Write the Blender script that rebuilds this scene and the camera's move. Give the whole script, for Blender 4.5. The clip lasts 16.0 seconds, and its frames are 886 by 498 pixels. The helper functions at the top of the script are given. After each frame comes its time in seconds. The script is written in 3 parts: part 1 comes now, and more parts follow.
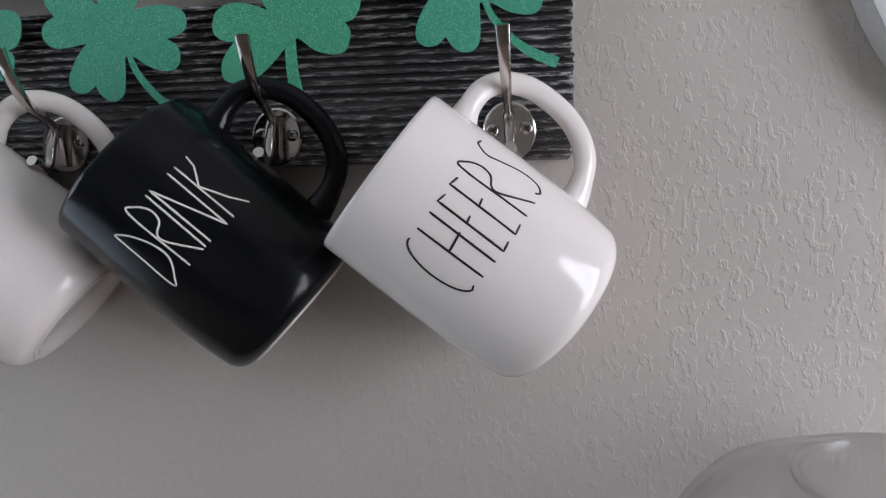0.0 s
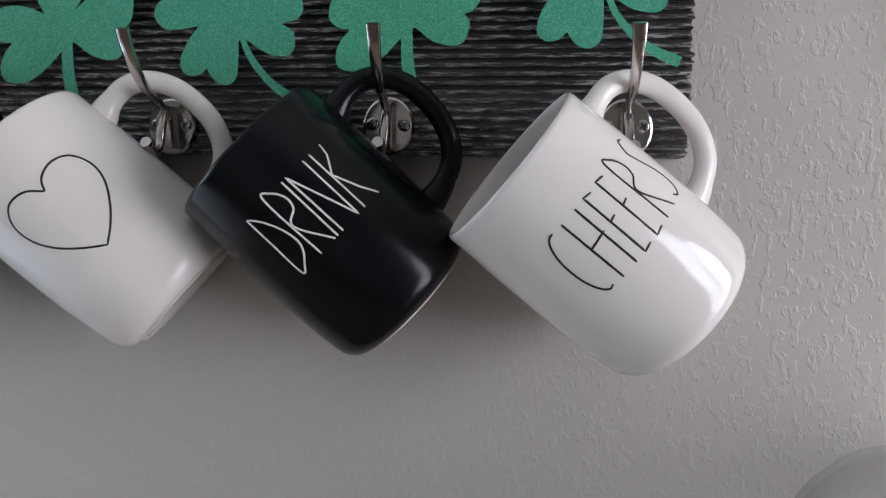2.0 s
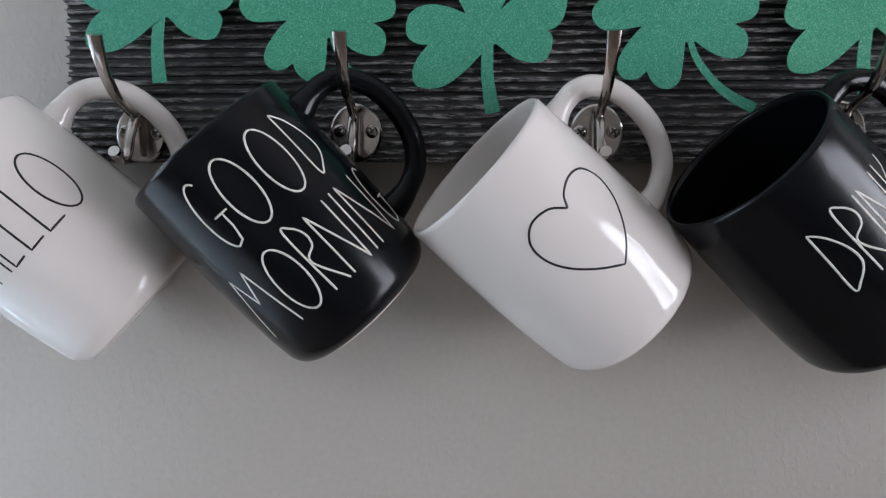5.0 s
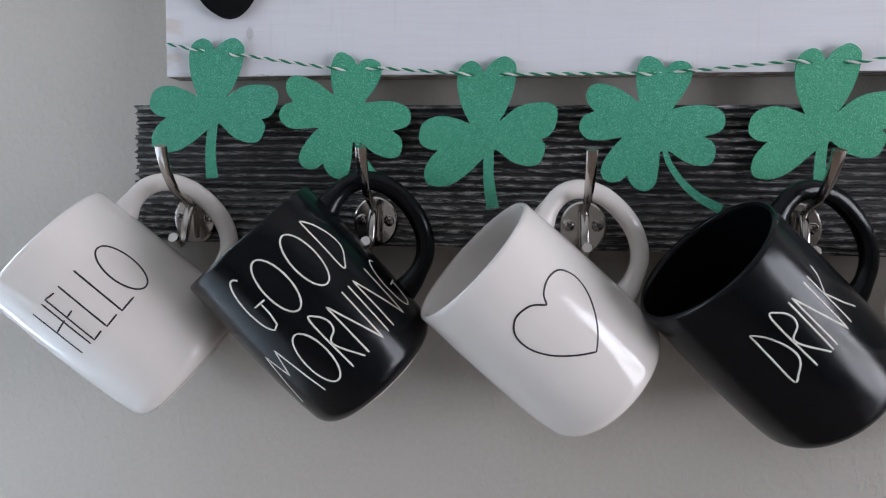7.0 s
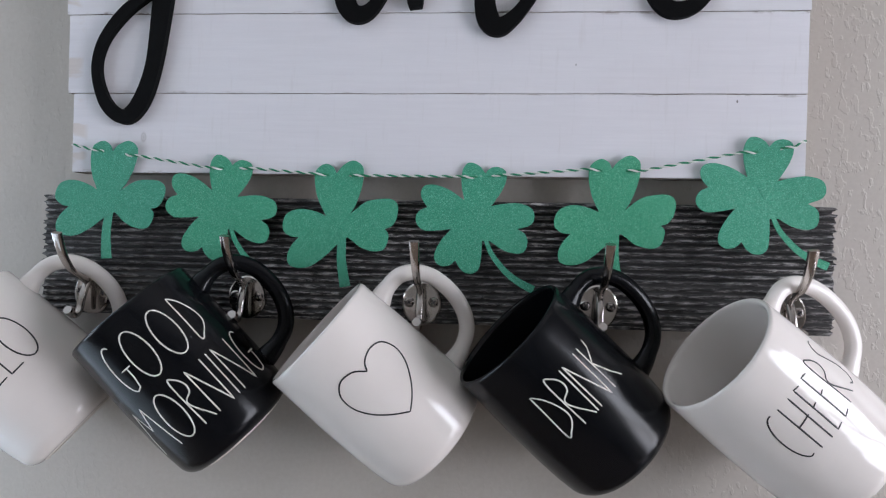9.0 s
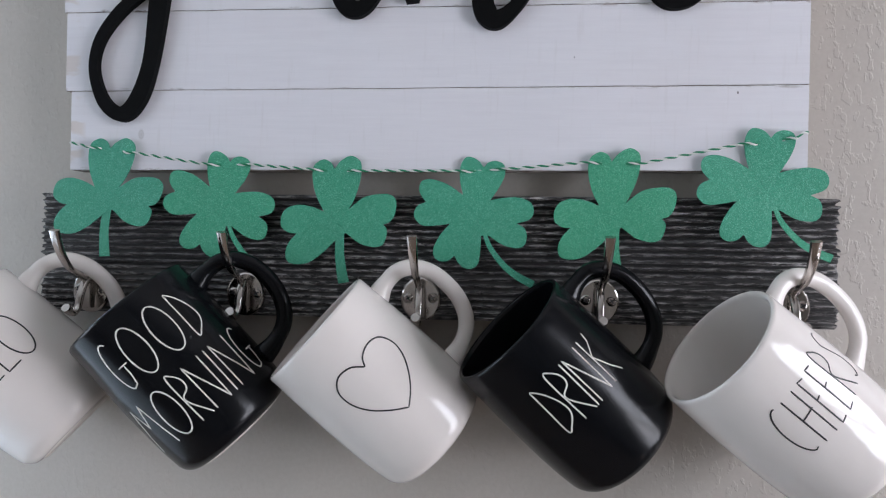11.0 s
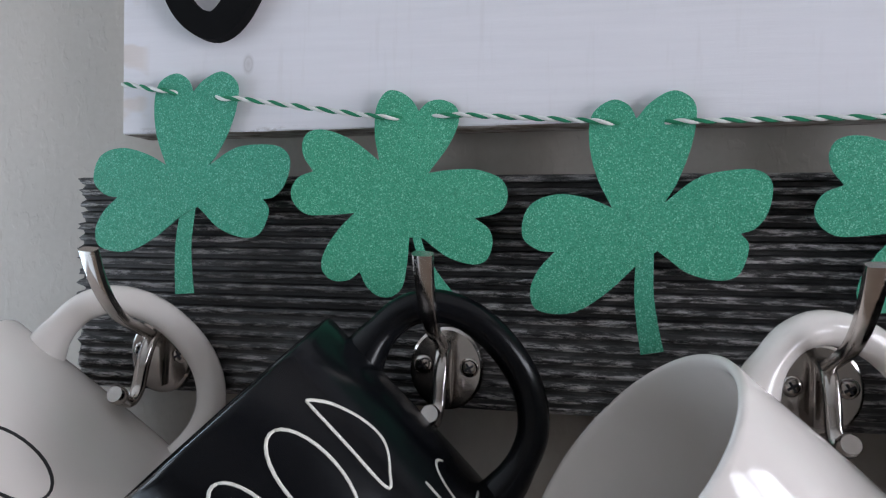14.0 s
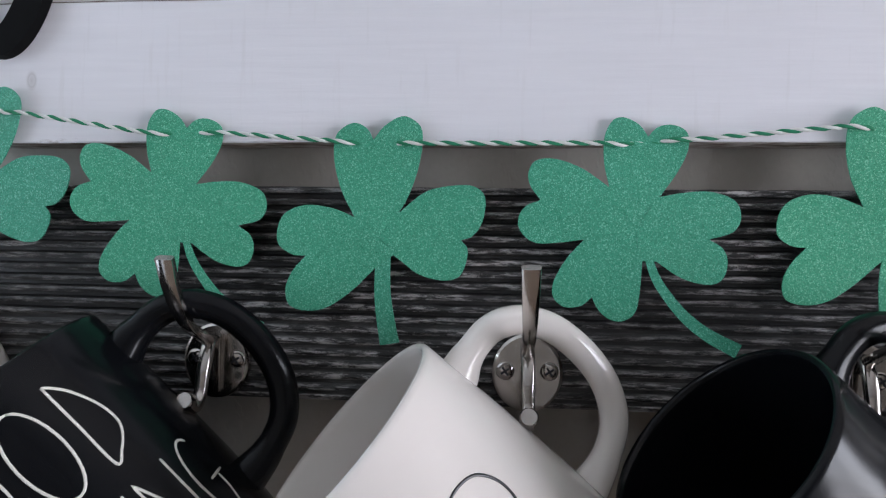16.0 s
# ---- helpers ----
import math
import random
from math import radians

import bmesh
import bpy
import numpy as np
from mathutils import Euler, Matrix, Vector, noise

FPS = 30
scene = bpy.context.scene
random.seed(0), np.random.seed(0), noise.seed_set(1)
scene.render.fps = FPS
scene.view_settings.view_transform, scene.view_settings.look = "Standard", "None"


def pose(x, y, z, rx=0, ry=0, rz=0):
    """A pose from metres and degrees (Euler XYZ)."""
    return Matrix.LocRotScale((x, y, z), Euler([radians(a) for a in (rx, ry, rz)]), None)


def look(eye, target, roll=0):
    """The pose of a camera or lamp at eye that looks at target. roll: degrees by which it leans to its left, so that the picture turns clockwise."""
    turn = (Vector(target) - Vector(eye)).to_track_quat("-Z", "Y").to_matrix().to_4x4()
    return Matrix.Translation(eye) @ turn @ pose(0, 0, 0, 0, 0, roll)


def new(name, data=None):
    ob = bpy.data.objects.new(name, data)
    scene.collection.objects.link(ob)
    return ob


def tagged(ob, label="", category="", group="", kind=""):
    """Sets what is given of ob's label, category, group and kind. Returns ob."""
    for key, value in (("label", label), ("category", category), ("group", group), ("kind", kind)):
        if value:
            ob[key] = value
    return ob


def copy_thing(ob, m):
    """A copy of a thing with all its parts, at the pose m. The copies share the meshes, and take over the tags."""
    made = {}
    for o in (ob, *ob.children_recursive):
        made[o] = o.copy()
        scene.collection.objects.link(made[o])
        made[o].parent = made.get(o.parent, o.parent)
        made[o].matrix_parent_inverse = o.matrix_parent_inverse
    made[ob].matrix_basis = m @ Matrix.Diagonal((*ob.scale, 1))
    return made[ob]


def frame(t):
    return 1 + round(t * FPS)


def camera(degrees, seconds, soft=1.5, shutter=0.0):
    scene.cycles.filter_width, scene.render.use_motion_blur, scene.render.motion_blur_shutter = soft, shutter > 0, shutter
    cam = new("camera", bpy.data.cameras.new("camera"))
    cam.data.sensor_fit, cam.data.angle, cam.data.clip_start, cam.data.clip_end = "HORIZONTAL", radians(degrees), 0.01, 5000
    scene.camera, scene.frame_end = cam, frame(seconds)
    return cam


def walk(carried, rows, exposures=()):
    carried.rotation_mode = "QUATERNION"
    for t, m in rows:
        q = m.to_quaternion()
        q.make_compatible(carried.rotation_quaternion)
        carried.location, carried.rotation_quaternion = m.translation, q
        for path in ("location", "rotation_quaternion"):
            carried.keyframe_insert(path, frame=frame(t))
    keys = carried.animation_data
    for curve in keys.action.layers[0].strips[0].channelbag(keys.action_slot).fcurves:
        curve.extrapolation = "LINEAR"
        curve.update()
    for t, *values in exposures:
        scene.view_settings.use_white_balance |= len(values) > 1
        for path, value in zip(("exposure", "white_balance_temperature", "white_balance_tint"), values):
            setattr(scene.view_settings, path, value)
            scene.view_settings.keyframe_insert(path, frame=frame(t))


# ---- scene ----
cam = camera(66.30, 16.0, soft=1.2)
PATH = [
    (0, (0.2807, -0.4163, 1.3870), (0.0633, 1.5658, 1.2324), -0.92),
    (0.5, (0.2787, -0.4193, 1.3880), (0.0674, 1.5636, 1.2355), -0.42),
    (1, (0.2777, -0.4203, 1.3890), (0.0693, 1.5621, 1.2265), -0.02),
    (1.5, (0.2696, -0.4213, 1.3900), (0.0633, 1.5614, 1.2285), 0.28),
    (2, (0.2164, -0.4234, 1.3900), (0.0050, 1.5565, 1.2015), 1.08),
    (2.5, (0.1772, -0.4244, 1.3910), (0.0148, 1.5605, 1.2075), 0.78),
    (3, (0.1249, -0.4255, 1.3890), (0.1146, 1.5651, 1.1955), 1.08),
    (3.5, (0.0586, -0.4235, 1.3911), (0.1002, 1.5651, 1.1815), 0.99),
    (4, (0.0194, -0.4215, 1.3921), (0.0401, 1.5674, 1.1825), 0.59),
    (4.5, (-0.0258, -0.4256, 1.3951), (-0.0561, 1.5631, 1.1845), 0.68),
    (5, (-0.0609, -0.4226, 1.3971), (-0.1683, 1.5633, 1.1855), 0.28),
    (5.2, (-0.0710, -0.4216, 1.3971), (-0.1774, 1.5644, 1.1855), 0.38),
    (7.3, (-0.0177, -0.4938, 1.4565), (-0.2410, 1.4867, 1.2900), 1.08),
    (7.5, (0.0075, -0.5038, 1.4615), (-0.1930, 1.4825, 1.3419), 1.08),
    (8, (0.0497, -0.5309, 1.4686), (-0.1217, 1.4609, 1.4090), 1.38),
    (8.5, (0.0617, -0.5470, 1.4686), (-0.1076, 1.4457, 1.4480), 1.58),
    (11, (0.0718, -0.5420, 1.4616), (-0.1195, 1.4489, 1.4600), 1.18),
    (11.5, (0.0728, -0.5440, 1.4616), (-0.1175, 1.4469, 1.4490), 1.18),
    (12, (0.0286, -0.5199, 1.4666), (-0.1517, 1.4718, 1.4410), 1.68),
    (12.5, (-0.0368, -0.4476, 1.4625), (-0.1941, 1.5461, 1.4379), 1.28),
    (13, (-0.0750, -0.3652, 1.4724), (-0.2784, 1.6241, 1.4389), 0.98),
    (13.5, (-0.0851, -0.3140, 1.4804), (-0.3924, 1.6618, 1.4349), 0.97),
    (14, (-0.0811, -0.2939, 1.4763), (-0.4796, 1.6657, 1.4379), 0.97),
    (14.5, (-0.0590, -0.2958, 1.4804), (-0.4744, 1.6603, 1.4489), 1.17),
    (15, (-0.0329, -0.2958, 1.4793), (-0.4133, 1.6673, 1.4429), 1.17),
    (15.5, (-0.0168, -0.3029, 1.4804), (-0.3191, 1.6739, 1.4459), 1.37),
    (16, (-0.0037, -0.3179, 1.4804), (-0.1960, 1.6725, 1.4438), 1.18),
]
EXPOSURES = [(0.0, 0.20), (2.0, 0.23), (3.5, 0.40), (5.0, 0.49), (7.5, 0.50), (8.5, 0.50), (11.0, 0.50), (12.5, 0.51), (13.5, 0.52), (14.5, 0.67), (16.0, 0.64)]
walk(cam, [(t, look(eye, target, roll)) for t, eye, target, roll in PATH], EXPOSURES)

# ---- world and light ----
world = bpy.data.worlds.new("sky")
scene.world = world
world.use_nodes = True
wn = world.node_tree
sky = wn.nodes.new("ShaderNodeTexSky")
sky.sky_type, sky.sun_disc, sky.sun_elevation, sky.sun_rotation = "NISHITA", False, radians(40), radians(100)
wn.links.new(sky.outputs["Color"], wn.nodes["Background"].inputs["Color"])
wn.nodes["Background"].inputs["Strength"].default_value = 0.08


def window_light(name, m, sx, sy, watts, colour):
    """Sky light that fills a window opening."""
    lamp = bpy.data.lights.new(name, "AREA")
    lamp.shape, lamp.size, lamp.size_y, lamp.energy, lamp.color = "RECTANGLE", sx, sy, watts, colour
    ob = new(name, lamp)
    ob.matrix_world = m
    return ob


# daylight through the window on the right; the left wall's window is added fill
window_light("east_daylight", look((1.72, -0.74, 1.42), (0.0, -0.66, 1.40)), 0.98, 1.2, 30.0, (0.865, 0.884, 1.0))
window_light("window_daylight", look((-2.54, -1.15, 1.45), (0.0, -0.9, 1.40)), 1.3, 1.2, 25.0, (0.75, 0.855, 1.0))


# added window, unseen, over the worktop in the same wall, left of the rack
# it gives the mugs their bluish left-edge reflections
window_light("side_window_daylight", look((-1.16, 0.062, 1.50), (-1.16, -1.0, 1.50)), 1.16, 1.04, 36.0, (0.62, 0.80, 1.0))

# ---- materials ----
def material(name, rough=0.5, metal=0.0, colour=(0.5, 0.5, 0.5)):
    m = bpy.data.materials.new(name)
    m.use_nodes = True
    b = m.node_tree.nodes["Principled BSDF"]
    b.inputs["Base Color"].default_value = (*colour, 1)
    b.inputs["Roughness"].default_value = rough
    b.inputs["Metallic"].default_value = metal
    return m, m.node_tree, b


def node(t, kind, **inputs):
    n = t.nodes.new(kind)
    for k, v in inputs.items():
        n.inputs[k.replace("_", " ")].default_value = v
    return n


def coords(t, scale=(1, 1, 1), which="Object"):
    c = t.nodes.new("ShaderNodeTexCoord")
    mp = node(t, "ShaderNodeMapping", Scale=scale)
    t.links.new(c.outputs[which], mp.inputs["Vector"])
    return mp.outputs["Vector"]


def noise_at(t, vec, scale, detail=4.0, rough=0.55):
    n = node(t, "ShaderNodeTexNoise", Scale=scale, Detail=detail, Roughness=rough)
    t.links.new(vec, n.inputs["Vector"])
    return n.outputs["Fac"]


def ramp(t, fac, *stops):
    r = t.nodes.new("ShaderNodeValToRGB")
    e = r.color_ramp.elements
    while len(e) < len(stops):
        e.new(0.5)
    for el, (p, c) in zip(e, stops):
        el.position = p
        el.color = (*c, 1) if len(c) == 3 else c
    t.links.new(fac, r.inputs["Fac"])
    return r.outputs["Color"]


def mix(t, fac, a, b, kind="MIX"):
    n = t.nodes.new("ShaderNodeMix")
    n.data_type, n.blend_type = "RGBA", kind
    for k, v in ((0, fac), (6, a), (7, b)):
        if isinstance(v, bpy.types.NodeSocket):
            t.links.new(v, n.inputs[k])
        else:
            n.inputs[k].default_value = v if k == 0 else (*v, 1)
    return n.outputs[2]


def bump(t, b, height, strength, distance):
    n = node(t, "ShaderNodeBump", Strength=strength, Distance=distance)
    t.links.new(height, n.inputs["Height"])
    if b.inputs["Normal"].is_linked:
        t.links.new(b.inputs["Normal"].links[0].from_socket, n.inputs["Normal"])
    t.links.new(n.outputs["Normal"], b.inputs["Normal"])


def grey(v):
    return (v, v, v)


def make_wall_paint():
    m, t, b = material("wall_paint", 0.55)
    v = coords(t)
    big = noise_at(t, v, 2.2, 3)
    fine = noise_at(t, v, 260, 3)
    c = mix(t, big, (0.490, 0.444, 0.394), (0.546, 0.498, 0.447))
    c = mix(t, 0.12, c, ramp(t, fine, (0.3, (0.35, 0.34, 0.32)), (0.7, (0.62, 0.61, 0.59))))
    t.links.new(c, b.inputs["Base Color"])
    # knockdown plaster: small soft flecks, heavier on the side away from the rack
    warp = node(t, "ShaderNodeTexNoise", Scale=90.0, Detail=2.0)
    t.links.new(v, warp.inputs["Vector"])
    add = t.nodes.new("ShaderNodeVectorMath")
    add.operation = "MULTIPLY_ADD"
    t.links.new(warp.outputs["Color"], add.inputs[0])
    add.inputs[1].default_value = (0.005, 0.005, 0.005)
    t.links.new(v, add.inputs[2])
    tall = t.nodes.new("ShaderNodeVectorMath")
    tall.operation = "MULTIPLY"
    t.links.new(add.outputs[0], tall.inputs[0])
    tall.inputs[1].default_value = (1.25, 1.0, 0.72)
    flecks = ramp(t, noise_at(t, tall.outputs[0], 165, 2.5, 0.5), (0.54, grey(0.0)), (0.62, grey(1.0)))
    where = t.nodes.new("ShaderNodeSeparateXYZ")
    t.links.new(v, where.inputs[0])
    span = node(t, "ShaderNodeMapRange")
    for k, val in (("From Min", 0.10), ("From Max", 0.36), ("To Min", 0.32), ("To Max", 1.0)):
        span.inputs[k].default_value = val
    t.links.new(where.outputs["X"], span.inputs["Value"])
    patch = mix(t, 1.0, span.outputs["Result"], ramp(t, noise_at(t, v, 14, 2), (0.3, grey(0.5)), (0.6, grey(1.0))), "MULTIPLY")
    torn = mix(t, 1.0, flecks, patch, "MULTIPLY")
    bump(t, b, torn, 0.33, 0.0010)
    bump(t, b, noise_at(t, v, 240, 2), 0.07, 0.0005)
    return m


def make_whitewash():
    m, t, b = material("whitewashed_wood", 0.62)
    info = t.nodes.new("ShaderNodeObjectInfo")
    c0 = t.nodes.new("ShaderNodeTexCoord")
    mp = node(t, "ShaderNodeMapping", Scale=(3.0, 14.0, 60.0))
    t.links.new(c0.outputs["Object"], mp.inputs["Vector"])
    off = t.nodes.new("ShaderNodeVectorMath")
    off.operation = "MULTIPLY_ADD"
    t.links.new(info.outputs["Random"], off.inputs[0])
    off.inputs[1].default_value = (31.0, 17.0, 23.0)
    t.links.new(mp.outputs["Vector"], off.inputs[2])
    grain = noise_at(t, off.outputs[0], 6.0, 6, 0.65)
    saw = noise_at(t, coords(t, (300.0, 20.0, 26.0)), 1.0, 4)
    blot = noise_at(t, coords(t), 9.0, 4)
    wear = noise_at(t, coords(t, (60.0, 30.0, 26.0)), 1.0, 6, 0.7)
    c = mix(t, grain, (0.68, 0.665, 0.70), (0.78, 0.765, 0.80))
    c = mix(t, ramp(t, saw, (0.60, grey(0.0)), (0.80, grey(0.22))), c, (0.54, 0.51, 0.50))
    c = mix(t, ramp(t, blot, (0.5, grey(0.0)), (0.75, grey(0.3))), c, (0.64, 0.60, 0.62))
    c = mix(t, ramp(t, wear, (0.72, grey(0.0)), (0.82, grey(0.5))), c, (0.42, 0.34, 0.28))
    # chipped paint along plank edges and bare wood at their ends
    gen = t.nodes.new("ShaderNodeTexCoord")
    part_of = t.nodes.new("ShaderNodeSeparateXYZ")
    t.links.new(gen.outputs["Generated"], part_of.inputs[0])
    rim = ramp(t, part_of.outputs["Z"], (0.0, grey(1.0)), (0.045, grey(0.0)), (0.955, grey(0.0)), (1.0, grey(1.0)))
    chips = ramp(t, noise_at(t, coords(t, (45.0, 10.0, 160.0)), 1.0, 6, 0.75), (0.54, grey(0.0)), (0.62, grey(0.9)))
    c = mix(t, mix(t, 1.0, rim, chips, "MULTIPLY"), c, (0.20, 0.15, 0.12))
    ends = ramp(t, part_of.outputs["X"], (0.0, grey(1.0)), (0.018, grey(0.8)), (0.022, grey(0.0)))
    bare = ramp(t, noise_at(t, coords(t, (30.0, 10.0, 60.0)), 1.0, 3), (0.50, grey(0.0)), (0.58, grey(0.5)))
    c = mix(t, mix(t, 1.0, ends, bare, "MULTIPLY"), c, (0.58, 0.47, 0.38))
    # a small knot showing through the paint
    where = t.nodes.new("ShaderNodeTexCoord")
    for kx, kz, size, depth in ((-0.2195, 1.547, 0.0050, 0.5), (0.236, 1.5795, 0.0013, 1.0), (0.118, 1.606, 0.0011, 0.6)):
        rel = t.nodes.new("ShaderNodeVectorMath")
        rel.operation = "SUBTRACT"
        t.links.new(where.outputs["Object"], rel.inputs[0])
        rel.inputs[1].default_value = (kx, -0.03, kz)
        sc = t.nodes.new("ShaderNodeVectorMath")
        sc.operation = "MULTIPLY"
        t.links.new(rel.outputs[0], sc.inputs[0])
        sc.inputs[1].default_value = (1.7 / size, 0.0, 1.0 / size)
        ln = t.nodes.new("ShaderNodeVectorMath")
        ln.operation = "LENGTH"
        t.links.new(sc.outputs[0], ln.inputs[0])
        mark = ramp(t, ln.outputs["Value"], (0.0, grey(depth)), (0.45, grey(depth * 0.6)), (0.6, grey(depth)), (0.8, grey(depth * 0.35)), (1.0, grey(0.0)))
        c = mix(t, mark, c, (0.36, 0.33, 0.33) if size > 0.002 else (0.05, 0.045, 0.04))
    t.links.new(c, b.inputs["Base Color"])
    bump(t, b, grain, 0.25, 0.0006)
    bump(t, b, saw, 0.12, 0.0003)
    return m


def make_raw_edge():
    m, t, b = material("bare_plank_edge", 0.8)
    n = noise_at(t, coords(t, (40.0, 90.0, 90.0)), 2.0, 5)
    t.links.new(ramp(t, n, (0.35, (0.16, 0.11, 0.08)), (0.65, (0.60, 0.54, 0.50))), b.inputs["Base Color"])
    return m


def make_board_stain():
    m, t, b = material("black_stained_wood", 0.5)
    grain = noise_at(t, coords(t, (1.6, 60.0, 300.0)), 1.0, 6, 0.65)
    scuff = noise_at(t, coords(t, (80.0, 90.0, 520.0)), 1.0, 8, 0.8)
    patch = noise_at(t, coords(t, (7.0, 7.0, 16.0)), 1.0, 3)
    c = ramp(t, grain, (0.3, (0.008, 0.0078, 0.0082)), (0.7, (0.034, 0.0325, 0.033)))
    worn = t.nodes.new("ShaderNodeMath")
    worn.operation = "MULTIPLY"
    t.links.new(ramp(t, scuff, (0.48, grey(0.0)), (0.59, grey(1.0))), worn.inputs[0])
    t.links.new(ramp(t, patch, (0.36, grey(0.30)), (0.60, grey(1.0))), worn.inputs[1])
    geo = t.nodes.new("ShaderNodeNewGeometry")
    edge = t.nodes.new("ShaderNodeMath")
    edge.operation = "MULTIPLY"
    t.links.new(worn.outputs[0], edge.inputs[0])
    t.links.new(ramp(t, geo.outputs["Pointiness"], (0.47, grey(0.10)), (0.53, grey(1.0))), edge.inputs[1])
    c = mix(t, edge.outputs[0], c, (0.50, 0.475, 0.47))
    t.links.new(c, b.inputs["Base Color"])
    t.links.new(ramp(t, grain, (0.3, grey(0.38)), (0.7, grey(0.62))), b.inputs["Roughness"])
    bump(t, b, grain, 0.12, 0.0006)
    bump(t, b, scuff, 0.25, 0.0004)
    return m


def make_glitter():
    m, t, b = material("green_glitter_card", 0.45)
    v = coords(t)
    info = t.nodes.new("ShaderNodeObjectInfo")
    cell = node(t, "ShaderNodeTexVoronoi", Scale=3200.0)
    t.links.new(v, cell.inputs["Vector"])
    cell2 = node(t, "ShaderNodeTexVoronoi", Scale=2500.0)
    t.links.new(v, cell2.inputs["Vector"])
    sep = t.nodes.new("ShaderNodeSeparateColor")
    t.links.new(cell.outputs["Color"], sep.inputs[0])
    sep2 = t.nodes.new("ShaderNodeSeparateColor")
    t.links.new(cell2.outputs["Color"], sep2.inputs[0])
    c = mix(t, sep.outputs[0], (0.030, 0.240, 0.140), (0.068, 0.400, 0.250))
    # sparkle put into the colour: scattered flakes painted brighter
    c = mix(t, ramp(t, sep2.outputs[1], (0.80, grey(0.0)), (0.95, grey(0.60))), c, (0.30, 0.72, 0.54))
    tint = mix(t, info.outputs["Random"], (0.90, 0.95, 1.0), (1.0, 1.04, 0.96))
    c = mix(t, 1.0, c, tint, "MULTIPLY")
    t.links.new(c, b.inputs["Base Color"])
    t.links.new(ramp(t, sep.outputs[1], (0.0, grey(0.22)), (1.0, grey(0.7))), b.inputs["Roughness"])
    t.links.new(ramp(t, sep2.outputs[0], (0.70, grey(0.0)), (0.9, grey(0.3))), b.inputs["Metallic"])
    bump(t, b, sep.outputs[2], 0.5, 0.00015)
    return m


def make_glaze(name, colour, low, high, rough):
    m, t, b = material(name, rough)
    v = coords(t)
    n = noise_at(t, v, 34, 3)
    pits = noise_at(t, v, 420, 2)
    t.links.new(mix(t, n, low, high), b.inputs["Base Color"])
    t.links.new(ramp(t, noise_at(t, v, 60, 3), (0.3, grey(rough * 0.85)), (0.7, grey(rough * 1.2))), b.inputs["Roughness"])
    bump(t, b, n, 0.16, 0.0010)
    if rough < 0.15:
        bump(t, b, noise_at(t, v, 62, 1.0), 0.5, 0.0008)
    bump(t, b, pits, 0.04, 0.0003)
    b.inputs["IOR"].default_value = 1.48 if rough < 0.15 else 1.32
    return m


def make_metal():
    m, t, b = material("polished_nickel", 0.2, 1.0)
    v = coords(t)
    n = noise_at(t, v, 150, 4)
    t.links.new(mix(t, n, (0.40, 0.365, 0.345), (0.58, 0.54, 0.51)), b.inputs["Base Color"])
    t.links.new(ramp(t, n, (0.3, grey(0.10)), (0.7, grey(0.24))), b.inputs["Roughness"])
    bump(t, b, n, 0.08, 0.0003)
    return m


def make_plain(name, low, high, rough, scale=80, strength=0.15, distance=0.0004, metal=0.0):
    m, t, b = material(name, rough, metal)
    n = noise_at(t, coords(t), scale, 4)
    t.links.new(mix(t, n, low, high), b.inputs["Base Color"])
    bump(t, b, n, strength, distance)
    return m


def make_plastic():
    """Thin clear plastic: see-through, with gloss on its surface."""
    m, t, b = material("clear_plastic", 0.05, 0.0, (0.9, 0.9, 0.92))
    out = t.nodes["Material Output"]
    clear = t.nodes.new("ShaderNodeBsdfTransparent")
    clear.inputs["Color"].default_value = (0.985, 0.987, 0.995, 1)
    gloss = t.nodes.new("ShaderNodeBsdfGlossy")
    gloss.inputs["Roughness"].default_value = 0.03
    n = noise_at(t, coords(t), 26, 3)
    bp = node(t, "ShaderNodeBump", Strength=0.25, Distance=0.003)
    t.links.new(n, bp.inputs["Height"])
    t.links.new(bp.outputs["Normal"], gloss.inputs["Normal"])
    lw = node(t, "ShaderNodeLayerWeight", Blend=0.5)
    fr = ramp(t, lw.outputs["Facing"], (0.0, grey(0.08)), (0.5, grey(0.20)), (0.8, grey(0.62)), (1.0, grey(0.97)))
    mx = t.nodes.new("ShaderNodeMixShader")
    t.links.new(fr, mx.inputs[0])
    t.links.new(clear.outputs[0], mx.inputs[1])
    t.links.new(gloss.outputs[0], mx.inputs[2])
    t.links.new(mx.outputs[0], out.inputs["Surface"])
    return m


def make_speckled_face():
    m, t, b = material("distressed_white_face", 0.6)
    v = coords(t)
    n = noise_at(t, coords(t, (60.0, 60.0, 14.0)), 2.0, 6, 0.75)
    c = mix(t, ramp(t, n, (0.60, grey(0.0)), (0.66, grey(0.9))), (0.70, 0.69, 0.70), (0.05, 0.05, 0.06))
    t.links.new(c, b.inputs["Base Color"])
    bump(t, b, n, 0.2, 0.0005)
    return m


WALL = make_wall_paint()
WHITEWASH = make_whitewash()
RAW_EDGE = make_raw_edge()
STAIN = make_board_stain()
GLITTER = make_glitter()
CREAM = make_glaze("cream_white_glaze", None, (0.755, 0.703, 0.665), (0.81, 0.757, 0.72), 0.07)
BLACK = make_glaze("satin_black_glaze", None, (0.0025, 0.003, 0.0042), (0.0045, 0.005, 0.0066), 0.20)
BISQUE = make_plain("unglazed_clay", (0.55, 0.51, 0.46), (0.68, 0.64, 0.58), 0.8, 300)
NICKEL = make_metal()
SCREW_DARK = make_plain("screw_recess_shadow_steel", (0.03, 0.03, 0.035), (0.07, 0.07, 0.08), 0.4, 500, metal=0.8)
